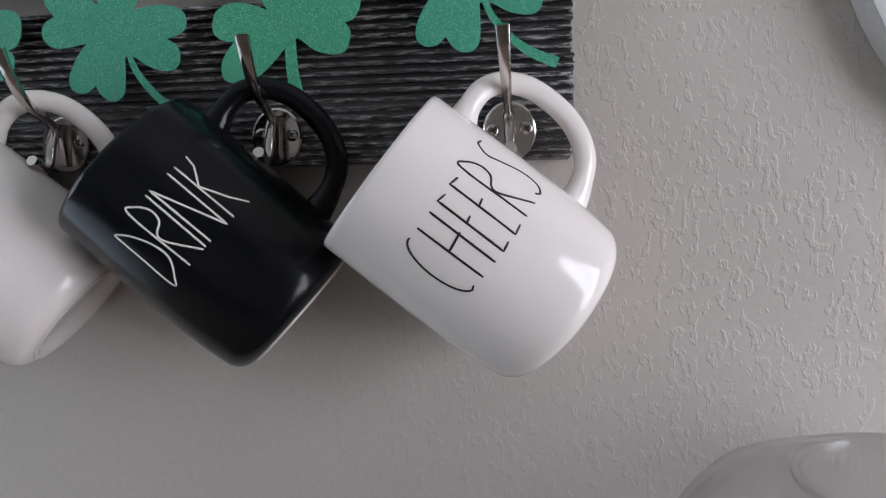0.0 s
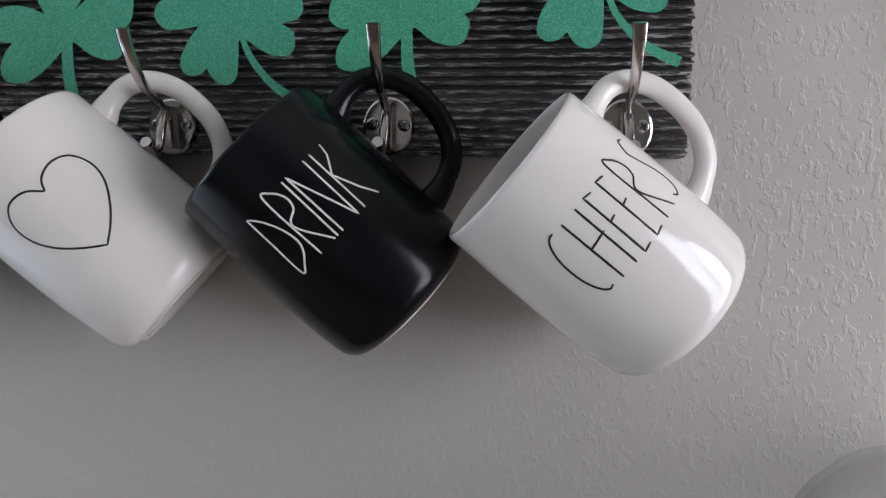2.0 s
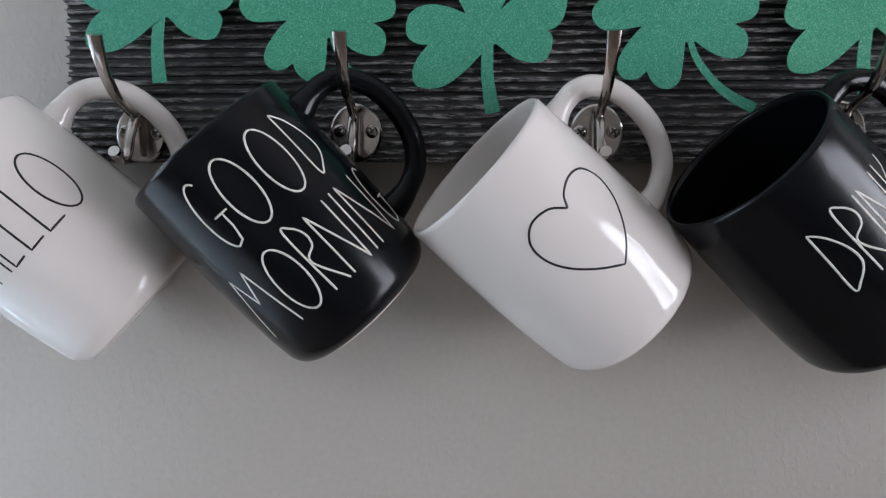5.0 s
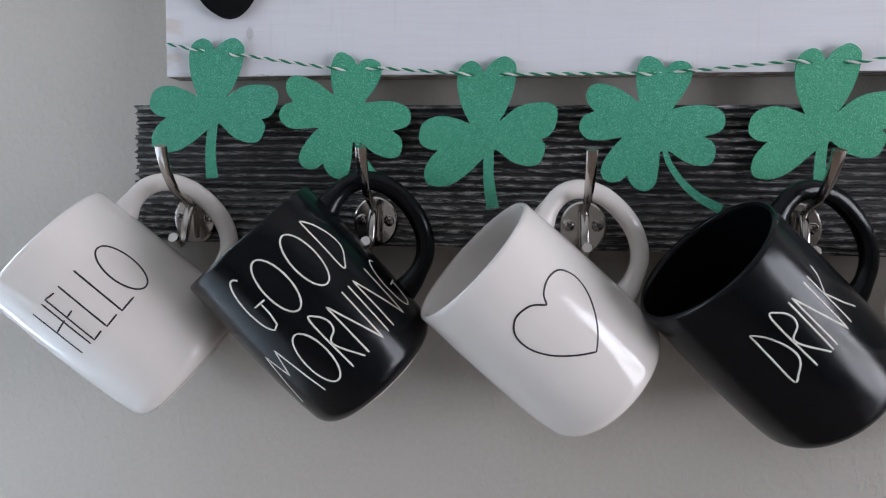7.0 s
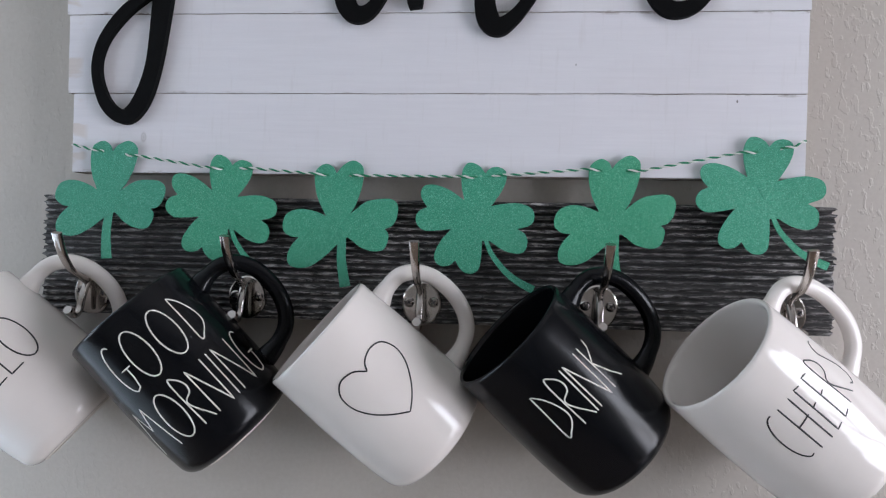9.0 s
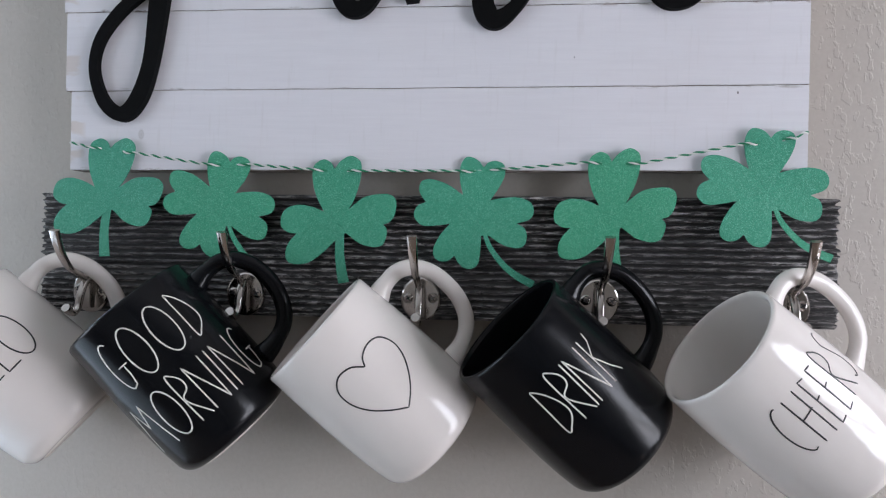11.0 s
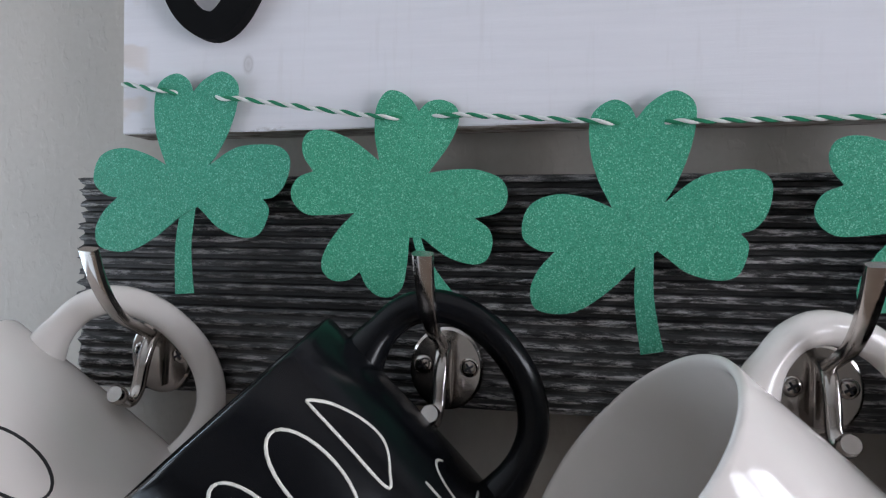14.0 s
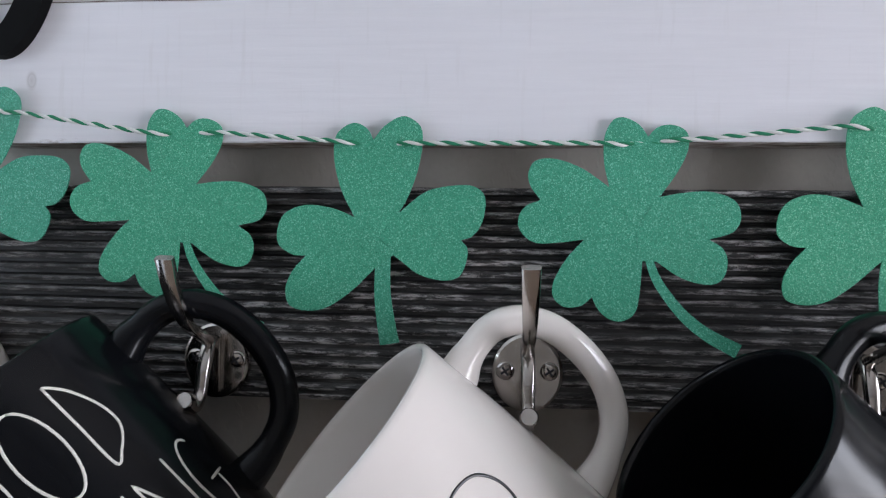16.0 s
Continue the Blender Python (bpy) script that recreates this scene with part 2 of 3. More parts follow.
INK_BLACK = make_plain("black_fired_lettering", (0.010, 0.010, 0.011), (0.018, 0.018, 0.02), 0.3, 500)
INK_WHITE = make_plain("cream_fired_lettering", (0.66, 0.64, 0.58), (0.76, 0.74, 0.68), 0.5, 500)
LETTER_BLACK = make_plain("matt_black_wood_letter", (0.002, 0.002, 0.0023), (0.005, 0.005, 0.0055), 0.8, 200)
LETTER_BLACK.node_tree.nodes["Principled BSDF"].inputs["IOR"].default_value = 1.2
LETTER_EDGE = make_plain("pale_cut_wood_edge", (0.45, 0.44, 0.43), (0.62, 0.61, 0.6), 0.7, 200)
TWINE_GREEN = make_plain("green_cotton", (0.010, 0.16, 0.075), (0.02, 0.24, 0.12), 0.9, 900, 0.6, 0.0003)
TWINE_WHITE = make_plain("white_cotton", (0.62, 0.62, 0.6), (0.8, 0.8, 0.78), 0.9, 900, 0.6, 0.0003)
PLASTIC = make_plastic()
SPECKLED = make_speckled_face()
ROOM = make_plain("beige_room_paint", (0.27, 0.232, 0.20), (0.32, 0.28, 0.245), 0.7, 60)
CEIL = make_plain("ceiling_paint", (0.50, 0.47, 0.44), (0.58, 0.55, 0.52), 0.8, 90, 0.3, 0.001)
FLOOR = make_plain("oak_floor", (0.11, 0.08, 0.055), (0.17, 0.125, 0.09), 0.4, 12)
STONE = make_plain("polished_brown_stone", (0.15, 0.11, 0.08), (0.24, 0.18, 0.14), 0.14, 40, 0.02)
# pale so that the unseen left worktop bounces light up at the mugs
BOUNCE_STONE = make_plain("pale_bounce_stone", (0.68, 0.67, 0.66), (0.78, 0.77, 0.76), 0.14, 40, 0.02)
FRAME_PAINT = make_plain("white_frame_paint", (0.74, 0.74, 0.74), (0.8, 0.8, 0.8), 0.4, 60)


# ---- mesh helpers ----
def link(name, bm, mats, parent=None, label="", smooth=True):
    me = bpy.data.meshes.new(name)
    bmesh.ops.recalc_face_normals(bm, faces=bm.faces)
    bm.to_mesh(me)
    bm.free()
    for m in (mats if isinstance(mats, (list, tuple)) else [mats]):
        me.materials.append(m)
    if smooth:
        me.polygons.foreach_set("use_smooth", [True] * len(me.polygons))
    ob = new(name, me)
    if parent is not None:
        ob.parent = parent
    if label:
        tagged(ob, label)
    return ob


def part(name, bm, mats, parent, label="", smooth=True):
    return link(name, bm, mats, parent, label, smooth)


def sharp(ob, degrees=35):
    """Keep the edges that turn more than this crisp."""
    bm = bmesh.new()
    bm.from_mesh(ob.data)
    for e in bm.edges:
        if len(e.link_faces) == 2 and e.calc_face_angle(0) > radians(degrees):
            e.smooth = False
    bm.to_mesh(ob.data)
    bm.free()
    return ob


def box(bm, x0, x1, y0, y1, z0, z1, bevel=0.0, mat=0):
    made = bmesh.ops.create_cube(bm, size=1.0)["verts"]
    bmesh.ops.transform(bm, verts=made, matrix=Matrix.Translation(((x0 + x1) / 2, (y0 + y1) / 2, (z0 + z1) / 2)) @ Matrix.Diagonal((x1 - x0, y1 - y0, z1 - z0, 1)))
    faces = {f for v in made for f in v.link_faces}
    for f in faces:
        f.material_index = mat
    if bevel:
        bmesh.ops.bevel(bm, geom=list({e for v in made for e in v.link_edges}), offset=bevel, segments=2, profile=0.6, affect="EDGES")
    return made


def lathe(bm, profile, segments=64, mat=0):
    """Turn (radius, z) round the z axis."""
    rings = []
    for r, z in profile:
        if r < 1e-6:
            rings.append([bm.verts.new((0, 0, z))])
        else:
            rings.append([bm.verts.new((r * math.cos(2 * math.pi * i / segments), r * math.sin(2 * math.pi * i / segments), z)) for i in range(segments)])
    for a, b in zip(rings, rings[1:]):
        for i in range(segments):
            j = (i + 1) % segments
            if len(a) == 1 and len(b) == 1:
                continue
            loop = [a[0], b[i], b[j]] if len(a) == 1 else [a[i], a[j], b[0]] if len(b) == 1 else [a[i], a[j], b[j], b[i]]
            bm.faces.new(loop).material_index = mat


def spline(points, n=8):
    """Catmull-Rom through the points."""
    p = [Vector(q) for q in points]
    p = [2 * p[0] - p[1]] + p + [2 * p[-1] - p[-2]]
    out = []
    for a, b, c, d in zip(p, p[1:], p[2:], p[3:]):
        for i in range(n):
            s = i / n
            out.append(0.5 * (2 * b + (c - a) * s + (2 * a - 5 * b + 4 * c - d) * s * s + (3 * b - a - 3 * c + d) * s ** 3))
    return out + [p[-2]]


def sweep(bm, path, section, up=Vector((0, 0, 1)), cap=True, mat=0):
    """Carry a section along a path. section(s) gives (across, up) offsets for the share s of the way."""
    rings = []
    n = len(path)
    for i, p in enumerate(path):
        d = (path[min(i + 1, n - 1)] - path[max(i - 1, 0)]).normalized()
        side = d.cross(up)
        side = side.normalized() if side.length > 1e-6 else Vector((1, 0, 0))
        top = side.cross(d).normalized()
        rings.append([bm.verts.new(p + side * a + top * b) for a, b in section(i / (n - 1))])
    k = len(rings[0])
    for a, b in zip(rings, rings[1:]):
        for i in range(k):
            bm.faces.new((a[i], a[(i + 1) % k], b[(i + 1) % k], b[i])).material_index = mat
    if cap:
        bm.faces.new(rings[0]).material_index = mat
        bm.faces.new(rings[-1]).material_index = mat


def oval(w, h, n=12, power=1.0):
    out = []
    for i in range(n):
        a = 2 * math.pi * i / n
        c, s = math.cos(a), math.sin(a)
        out.append((w * math.copysign(abs(c) ** power, c), h * math.copysign(abs(s) ** power, s)))
    return out


# ---- the room ----
def slab(name, x0, x1, y0, y1, z0, z1, mat):
    bm = bmesh.new()
    box(bm, x0, x1, y0, y1, z0, z1)
    return tagged(link(name, bm, mat, smooth=False), kind="structure")


# the pieces leave an opening for the added side window
for x0, x1, z0, z1 in ((-0.56, 1.7, 0.0, 2.5), (-2.4, -1.76, 0.0, 2.5), (-1.76, -0.56, 2.06, 2.5), (-1.76, -0.56, 0.0, 0.96)):
    tagged(slab("wall_north", x0, x1, 0.0, 0.12, z0, z1, WALL), "greige painted wall with knockdown plaster texture", "wall")
tagged(slab("floor", -2.5, 1.7, -3.3, 0.12, -0.1, 0.0, FLOOR), "brown wooden floor", "floor")
tagged(slab("ceiling", -2.5, 1.7, -3.3, 0.12, 2.5, 2.6, CEIL), "plain off-white ceiling", "ceiling")
# the opening in the left wall is added, unseen, for the fill lamp
for y0, y1, z0, z1 in ((-3.3, -1.8, 0, 2.5), (-0.5, 0.12, 0, 2.5), (-1.8, -0.5, 2.05, 2.5), (-1.8, -0.5, 0.0, 0.85)):
    tagged(slab("wall_west", -2.5, -2.4, y0, y1, z0, z1, ROOM), "beige painted wall around an added, unseen window", "wall")
# right wall, with the opening of a window
for k, (y0, y1, z0, z1) in enumerate(((-3.3, -1.23, 0, 2.5), (-0.25, -0.001, 0, 2.5), (-1.23, -0.25, 2.02, 2.5), (-1.23, -0.25, 0.0, 0.82))):
    tagged(slab("wall_east", 1.6, 1.7, y0, y1, z0, z1, ROOM), "beige painted wall around a wide window", "wall")
tagged(slab("wall_south", -2.4, 1.6, -3.3, -3.2, 0.0, 2.5, ROOM), "beige painted back wall", "wall")


def window_bars(name, m, w, h, cols, rows, bar):
    root = tagged(new(name), "white painted glazed frame with bars", "window", kind="structure")
    root.matrix_world = m
    for i in range(cols + 1):
        bm = bmesh.new()
        x = -w / 2 + w * i / cols
        k = bar * (1.6 if i in (0, cols) else 1)
        box(bm, x - k / 2, x + k / 2, -0.03, 0.03, -h / 2, h / 2, 0.004)
        part("window_frame", bm, FRAME_PAINT, root, smooth=False)
    for j in range(rows + 1):
        bm = bmesh.new()
        z = -h / 2 + h * j / rows
        k = bar * (1.6 if j in (0, rows) else 1)
        box(bm, -w / 2, w / 2, -0.026, 0.026, z - k / 2, z + k / 2, 0.004)
        part("window_frame", bm, FRAME_PAINT, root, smooth=False)
    return root


window_bars("window_3", pose(1.65, -0.74, 1.42, 0, 0, 90), 0.98, 1.2, 2, 2, 0.045)
# unseen frame added with the side fill lamp
window_bars("added_side_window", pose(-1.16, 0.025, 1.51), 1.20, 1.10, 2, 1, 0.05)
# unseen frame added with the left fill lamp
window_bars("added_west_window", pose(-2.45, -1.15, 1.45, 0, 0, 90), 1.3, 1.2, 2, 2, 0.05)
# worktop on base units under the rack
# the left slab is an added pale reflector below the side window
for x0, x1, mat, words in ((-0.448, 1.59, STONE, "polished brown stone worktop along the wall"), (-2.39, -0.452, BOUNCE_STONE, "unseen pale polished worktop added to reflect window light onto the mugs")):
    bm = bmesh.new()
    box(bm, x0, x1, -0.62, -0.002, 0.88, 0.92, 0.004)
    tagged(link("worktop", bm, mat, smooth=False), words, "worktop", kind="structure")
for x0, x1 in ((-2.37, -0.9), (-0.895, 0.58), (0.585, 1.57)):
    bm = bmesh.new()
    box(bm, x0, x1, -0.58, -0.002, 0.0, 0.878, 0.003)
    tagged(link("base_unit", bm, FRAME_PAINT, smooth=False), "plain white base unit under the worktop", "cabinet", kind="structure")


# ---- hook board ----
def make_hook_board():
    """Reeded plank: narrow ridges over the upper part, flatter fluting below."""
    x0, x1, z0, z1 = -0.3075, 0.312, 1.4045, 1.5005
    prof = [(0.0, z1), (-0.0185, z1)]
    z = z1
    n = 0
    while z - 0.0052 > z0 + 0.002:
        depth = 0.0030 if n < 11 else 0.0005
        prof += [(-0.0205, z - 0.0006), (-0.0210, z - 0.0018), (-0.0206, z - 0.0030), (-0.0205 + depth, z - 0.0033), (-0.0205 + depth, z - 0.0049)]
        z -= 0.0052
        n += 1
    prof += [(-0.0205, z - 0.0004), (-0.0195, z0), (0.0, z0)]
    bm = bmesh.new()
    rings = []
    cols = 260
    rnd = random.Random(4)
    rag = [(rnd.uniform(-0.0018, 0.0018), rnd.uniform(-0.0018, 0.0018)) for _ in prof]
    for i in range(cols + 1):
        s = i / cols
        ring = []
        for k, (y, zz) in enumerate(prof):
            x = x0 + (x1 - x0) * s
            x += rag[k][0] * max(0, 1 - s * 60) + rag[k][1] * max(0, 1 - (1 - s) * 60)
            if y < -0.001:
                row = round((z1 - zz) / 0.0052)
                wob = 0.00022 * noise.noise((x * 22, row * 3.7, 1)) + 0.00022 * noise.noise((x * 140, zz * 900, 5))
                y2, z2 = y + wob, zz + 0.00010 * noise.noise((x * 12, row * 2.1, 9))
            else:
                y2, z2 = y, zz
            ring.append(bm.verts.new((x, y2, z2 + 0.0035 * (x - x0) / (x1 - x0))))
        rings.append(ring)
    k = len(prof)
    for a, b in zip(rings, rings[1:]):
        for i in range(k):
            bm.faces.new((a[i], a[(i + 1) % k], b[(i + 1) % k], b[i]))
    bm.faces.new(rings[0])
    bm.faces.new(rings[-1])
    ob = link("hook_board", bm, STAIN, smooth=False)
    return tagged(ob, "black-stained reeded wooden board with white scuffs, screwed to the wall", "board")


make_hook_board()


# ---- coat hooks ----
def make_hook():
    root = tagged(new("coat_hook"), "polished nickel double coat hook with round plate on the dark board", "hook", "hooks on the board")
    bm = bmesh.new()
    lathe(bm, [(0, 0.0034), (0.0140, 0.0034), (0.0151, 0.0027), (0.0154, 0.0012), (0.0154, 0.0)], 40)
    bmesh.ops.transform(bm, verts=bm.verts, matrix=pose(0, 0, 0, 90) @ Matrix.Diagonal((1, 1.12, 1, 1)))
    sharp(part("plate", bm, NICKEL, root), 18)
    # raised rib down the middle of the plate
    bm = bmesh.new()
    box(bm, -0.0030, 0.0030, -0.0062, -0.0030, -0.0135, 0.0120, 0.0009)
    sharp(part("rib", bm, NICKEL, root), 40)
    # long upper prong that carries a mug: a flat strip that widens to a square-cut end
    bm = bmesh.new()
    path = spline([(0, -0.002, 0.0030), (0, -0.0090, 0.0085), (0, -0.0205, 0.0142), (0, -0.0310, 0.0192), (0, -0.0400, 0.0272), (0, -0.0470, 0.0370), (0, -0.0522, 0.0478)], 6)
    sweep(bm, path, lambda s: oval(0.0024 + 0.0013 * max(0.0, s - 0.35) / 0.65, 0.0021, 12, 0.55), Vector((1, 0, 0)).cross(Vector((0, 1, 0))))
    sharp(part("upper_prong", bm, NICKEL, root), 45)
    # short lower prong with a knob end
    bm = bmesh.new()
    path = spline([(0, 0.001, 0.010), (0, -0.010, 0.009), (0, -0.0155, -0.001), (0, -0.0185, -0.012), (0, -0.024, -0.0165), (0, -0.030, -0.0135)], 6)
    sweep(bm, path, lambda s: oval(0.0031 - 0.0004 * s, 0.0021, 12, 0.7))
    prong = sharp(part("lower_prong", bm, NICKEL, root), 50)
    bm = bmesh.new()
    lathe(bm, [(0, -0.002), (0.0032, -0.002), (0.0038, -0.001), (0.0038, 0.0020), (0.0032, 0.0030), (0, 0.0030)], 20)
    bmesh.ops.transform(bm, verts=bm.verts, matrix=pose(0, -0.0305, -0.0122, 65))
    sharp(part("knob", bm, NICKEL, prong))
    for sx in (-1, 1):
        bm = bmesh.new()
        lathe(bm, [(0, 0.0013), (0.0022, 0.0012), (0.0036, 0.0006), (0.0040, 0.0)], 24)
        bmesh.ops.transform(bm, verts=bm.verts, matrix=pose(0.0095 * sx, -0.0034, 0.001, 90))
        head = part("screw", bm, NICKEL, root)
        # dark crossed bars on the head stand in for the shade of its slot
        bm = bmesh.new()
        a = 45 * sx + 12
        for k in range(2):
            made = box(bm, -0.0021, 0.0021, -0.0003, 0.0003, -0.00045, 0.00045)
            bmesh.ops.transform(bm, verts=made, matrix=pose(0.0095 * sx, -0.0047 - 0.0001 * k, 0.001) @ pose(0, 0, 0, 0, a + 90 * k, 0))
        part("slot_shade", bm, SCREW_DARK, head, smooth=False)
    return root


hook = make_hook()
HOOKS = [(-0.2630, 1.4215, 3), (-0.1338, 1.4225, 1), (0.0055, 1.4222, -1), (0.1400, 1.4238, 1), (0.2768, 1.4235, -3)]
hook.matrix_world = pose(HOOKS[0][0], -0.021, HOOKS[0][1], 0, HOOKS[0][2], 0)
for x, z, a in HOOKS[1:]:
    copy_thing(hook, pose(x, -0.021, z, 0, a, 0))


# ---- mugs ----
R, H = 0.0478, 0.1207


def mug_profile():
    """Outside from the foot to the rim, then down the inside."""
    out = [(0.0, 0.0006), (0.030, 0.0006), (0.0325, -0.0016)]
    for i in range(9):
        a = math.pi / 2 * i / 8
        out.append((0.0366 + 0.0112 * math.sin(a), -0.0010 + 0.0125 * (1 - math.cos(a))))
    out += [(0.0487, 0.022), (0.0492, 0.040), (0.0491, 0.065), (0.0485, 0.090), (0.0477, 0.108), (0.0475, H - 0.0030)]
    out += [(0.0472, H - 0.0012), (0.0463, H - 0.0002), (0.0452, H - 0.0002), (0.0443, H - 0.0012), (0.0438, H - 0.004)]
    out += [(0.0440, 0.09), (0.0443, 0.05), (0.0436, 0.024), (0.0405, 0.012), (0.033, 0.0075), (0.0, 0.0068)]
    return out


def on_mug(s, z, lift=0.0):
    """A point of the mug's outside: s metres round from the front, z above the foot."""
    a = s / R
    r = 0.0491 + lift
    if z < 0.04:
        r = 0.0492 + lift - 0.028 * max(0.0, 0.04 - z)
    if z > 0.065:
        r = 0.0491 - (z - 0.065) * 0.024 + lift
    if z > 0.09:
        r = 0.0485 - (z - 0.09) * 0.042 + lift
    return Vector((r * math.sin(a), -r * math.cos(a), z))


def arc(cx, cz, rx, rz, a0, a1, n=14):
    return [(cx + rx * math.cos(radians(a0 + (a1 - a0) * i / n)), cz + rz * math.sin(radians(a0 + (a1 - a0) * i / n))) for i in range(n + 1)]


# tall thin capitals in a box one wide and one high
GLYPHS = {
    "H": [[(0.0, 1.0), (0.02, 0.0)], [(0.85, 1.0), (0.83, 0.0)], [(0.02, 0.52), (0.95, 0.56)]],
    "E": [[(0.95, 0.97), (0.1, 1.0), (0.05, 0.0), (0.95, 0.02)], [(0.06, 0.56), (0.75, 0.58)]],
    "F": [[(1.0, 0.95), (0.1, 1.0), (0.05, 0.0), (0.95, 0.03)], [(0.06, 0.55), (0.7, 0.6)]],
    "L": [[(0.1, 1.0), (0.05, 0.0), (1.0, 0.02)]],
    "O": [arc(0.5, 0.5, 0.5, 0.5, 80, 440, 30)],
    "G": [arc(0.55, 0.5, 0.5, 0.5, 62, 262, 20) + [(0.75, 0.05), (0.86, 0.25), (0.86, 0.44)], [(0.5, 0.46), (1.12, 0.46)]],
    "D": [[(0.06, 0.99), (0.05, 0.5), (0.05, 0.0), (0.45, 0.07), (0.85, 0.20), (1.0, 0.34), (0.90, 0.56), (0.58, 0.80), (0.25, 0.94), (0.06, 0.99)]],
    "M": [[(0.0, 0.0), (0.30, 1.0), (0.5, 0.52), (0.73, 1.0), (1.0, 0.0)]],
    "R": [[(0.1, 0.0), (0.08, 1.0), (0.5, 1.0), (0.82, 0.83), (0.72, 0.66), (0.14, 0.50), (1.0, 0.0)]],
    "N": [[(0.02, 0.0), (0.0, 1.0), (0.98, 0.0), (1.0, 1.0)]],
    "I": [[(0.5, 1.0), (0.45, 0.0)]],
    "K": [[(0.05, 1.0), (0.05, 0.0)], [(0.72, 1.0), (0.62, 0.84), (0.08, 0.60), (0.55, 0.24), (1.0, 0.0)]],
    "C": [arc(0.72, 0.5, 0.70, 0.5, 84, 262, 22) + [(0.82, 0.03)]],
    "S": [[(1.0, 0.99), (0.70, 1.0), (0.45, 0.84), (0.60, 0.66), (0.92, 0.34), (0.90, 0.10), (0.55, 0.0), (0.32, 0.06)]],
    "heart": [[(0.0148, 0.0811), (0.0080, 0.0880), (-0.0020, 0.0893), (-0.0092, 0.0825), (-0.0098, 0.0715), (-0.0045, 0.0600), (0.0045, 0.0495), (0.0138, 0.0413)], [(0.0148, 0.0811), (0.0188, 0.0868), (0.0275, 0.0895), (0.0362, 0.0862), (0.0402, 0.0765), (0.0378, 0.0660), (0.0304, 0.0553), (0.0222, 0.0472), (0.0138, 0.0413)]],
}
SMOOTH = set("DRSCO") | {"heart"}


def letter(glyph, s0, z0, w, h, mat, parent, thick=0.00057, name="letter"):
    bm = bmesh.new()
    for stroke in GLYPHS[glyph]:
        pts = stroke
        if glyph in SMOOTH and len(stroke) < 12:
            pts = [(p.x, p.y) for p in spline([(a, b, 0) for a, b in stroke], 6)]
        dense = []
        for (a, b), (c, d) in zip(pts, pts[1:]):
            n = max(1, int(math.hypot((c - a) * w, (d - b) * h) / 0.0016))
            dense += [(a + (c - a) * i / n, b + (d - b) * i / n) for i in range(n)]
        dense.append(pts[-1])
        path = [on_mug(s0 + a * w, z0 + b * h, 0.0001) for a, b in dense]
        rings = []
        m = len(path)
        for i, p in enumerate(path):
            d = (path[min(i + 1, m - 1)] - path[max(i - 1, 0)]).normalized()
            out = Vector((p.x, p.y, 0)).normalized()
            side = d.cross(out).normalized()
            k = thick * (1 + 0.12 * noise.noise((p.x * 300, p.z * 300, s0 * 50))) * (0.75 if i in (0, m - 1) else 1)
            rings.append([bm.verts.new(p + side * k * math.cos(q) + out * k * 0.35 * math.sin(q)) for q in (i2 * math.pi / 3 for i2 in range(6))])
        for a, b in zip(rings, rings[1:]):
            for i in range(6):
                bm.faces.new((a[i], a[(i + 1) % 6], b[(i + 1) % 6], b[i]))
        bm.faces.new(rings[0])
        bm.faces.new(rings[-1])
    return part(name, bm, mat, parent)


def make_mug(eye, az, el, spin, glaze, ink, label, words):
    root = tagged(new("mug"), label, "mug", "mugs on the hooks")
    bm = bmesh.new()
    lathe(bm, mug_profile(), 96)
    body = sharp(part("body", bm, glaze, root), 60)
    bm = bmesh.new()
    lathe(bm, [(0.0335, 0.0000), (0.0338, -0.0017), (0.0350, -0.0022), (0.0362, -0.0017), (0.0368, -0.0004)], 72)
    part("foot_ring", bm, BISQUE, root, "unglazed clay foot ring")
    bm = bmesh.new()
    path = spline([(0.0460, 0, 0.1008), (0.0555, 0, 0.1030), (0.0690, 0, 0.1028), (0.0798, 0, 0.0960), (0.0868, 0, 0.0820), (0.0876, 0, 0.0636), (0.0832, 0, 0.0478), (0.0738, 0, 0.0360), (0.0598, 0, 0.0300), (0.0464, 0, 0.0280)], 7)
    sweep(bm, path, lambda s: [(a * (1 + 0.45 * max(0, abs(2 * s - 1) - 0.72) / 0.28), b * (1 + 0.35 * max(0, abs(2 * s - 1) - 0.72) / 0.28)) for a, b in oval(0.0062, 0.0050, 16)], Vector((0, 1, 0)), False)
    bmesh.ops.transform(bm, verts=bm.verts, matrix=pose(0, 0, 0, 0, 0, spin))
    part("handle", bm, glaze, root)
    for w in words:
        letter(*w, ink, root)
    az, el = radians(az), radians(el)
    zz = Vector((-math.cos(el) * math.cos(az), -math.cos(el) * math.sin(az), math.sin(el)))
    xx = Vector((math.sin(el), 0, math.cos(el)))
    xx = (xx - zz * xx.dot(zz)).normalized()
    m = Matrix((xx, zz.cross(xx), zz)).transposed().to_4x4()
    root.matrix_world = Matrix.Translation(Vector(eye) - zz * H) @ m
    return root


def line(text, s, z, h):
    """Letters set one after another: (glyph, start, width) rows to letter() rows."""
    return [(g, s + s0, z, w, h) for g, s0, w in text]


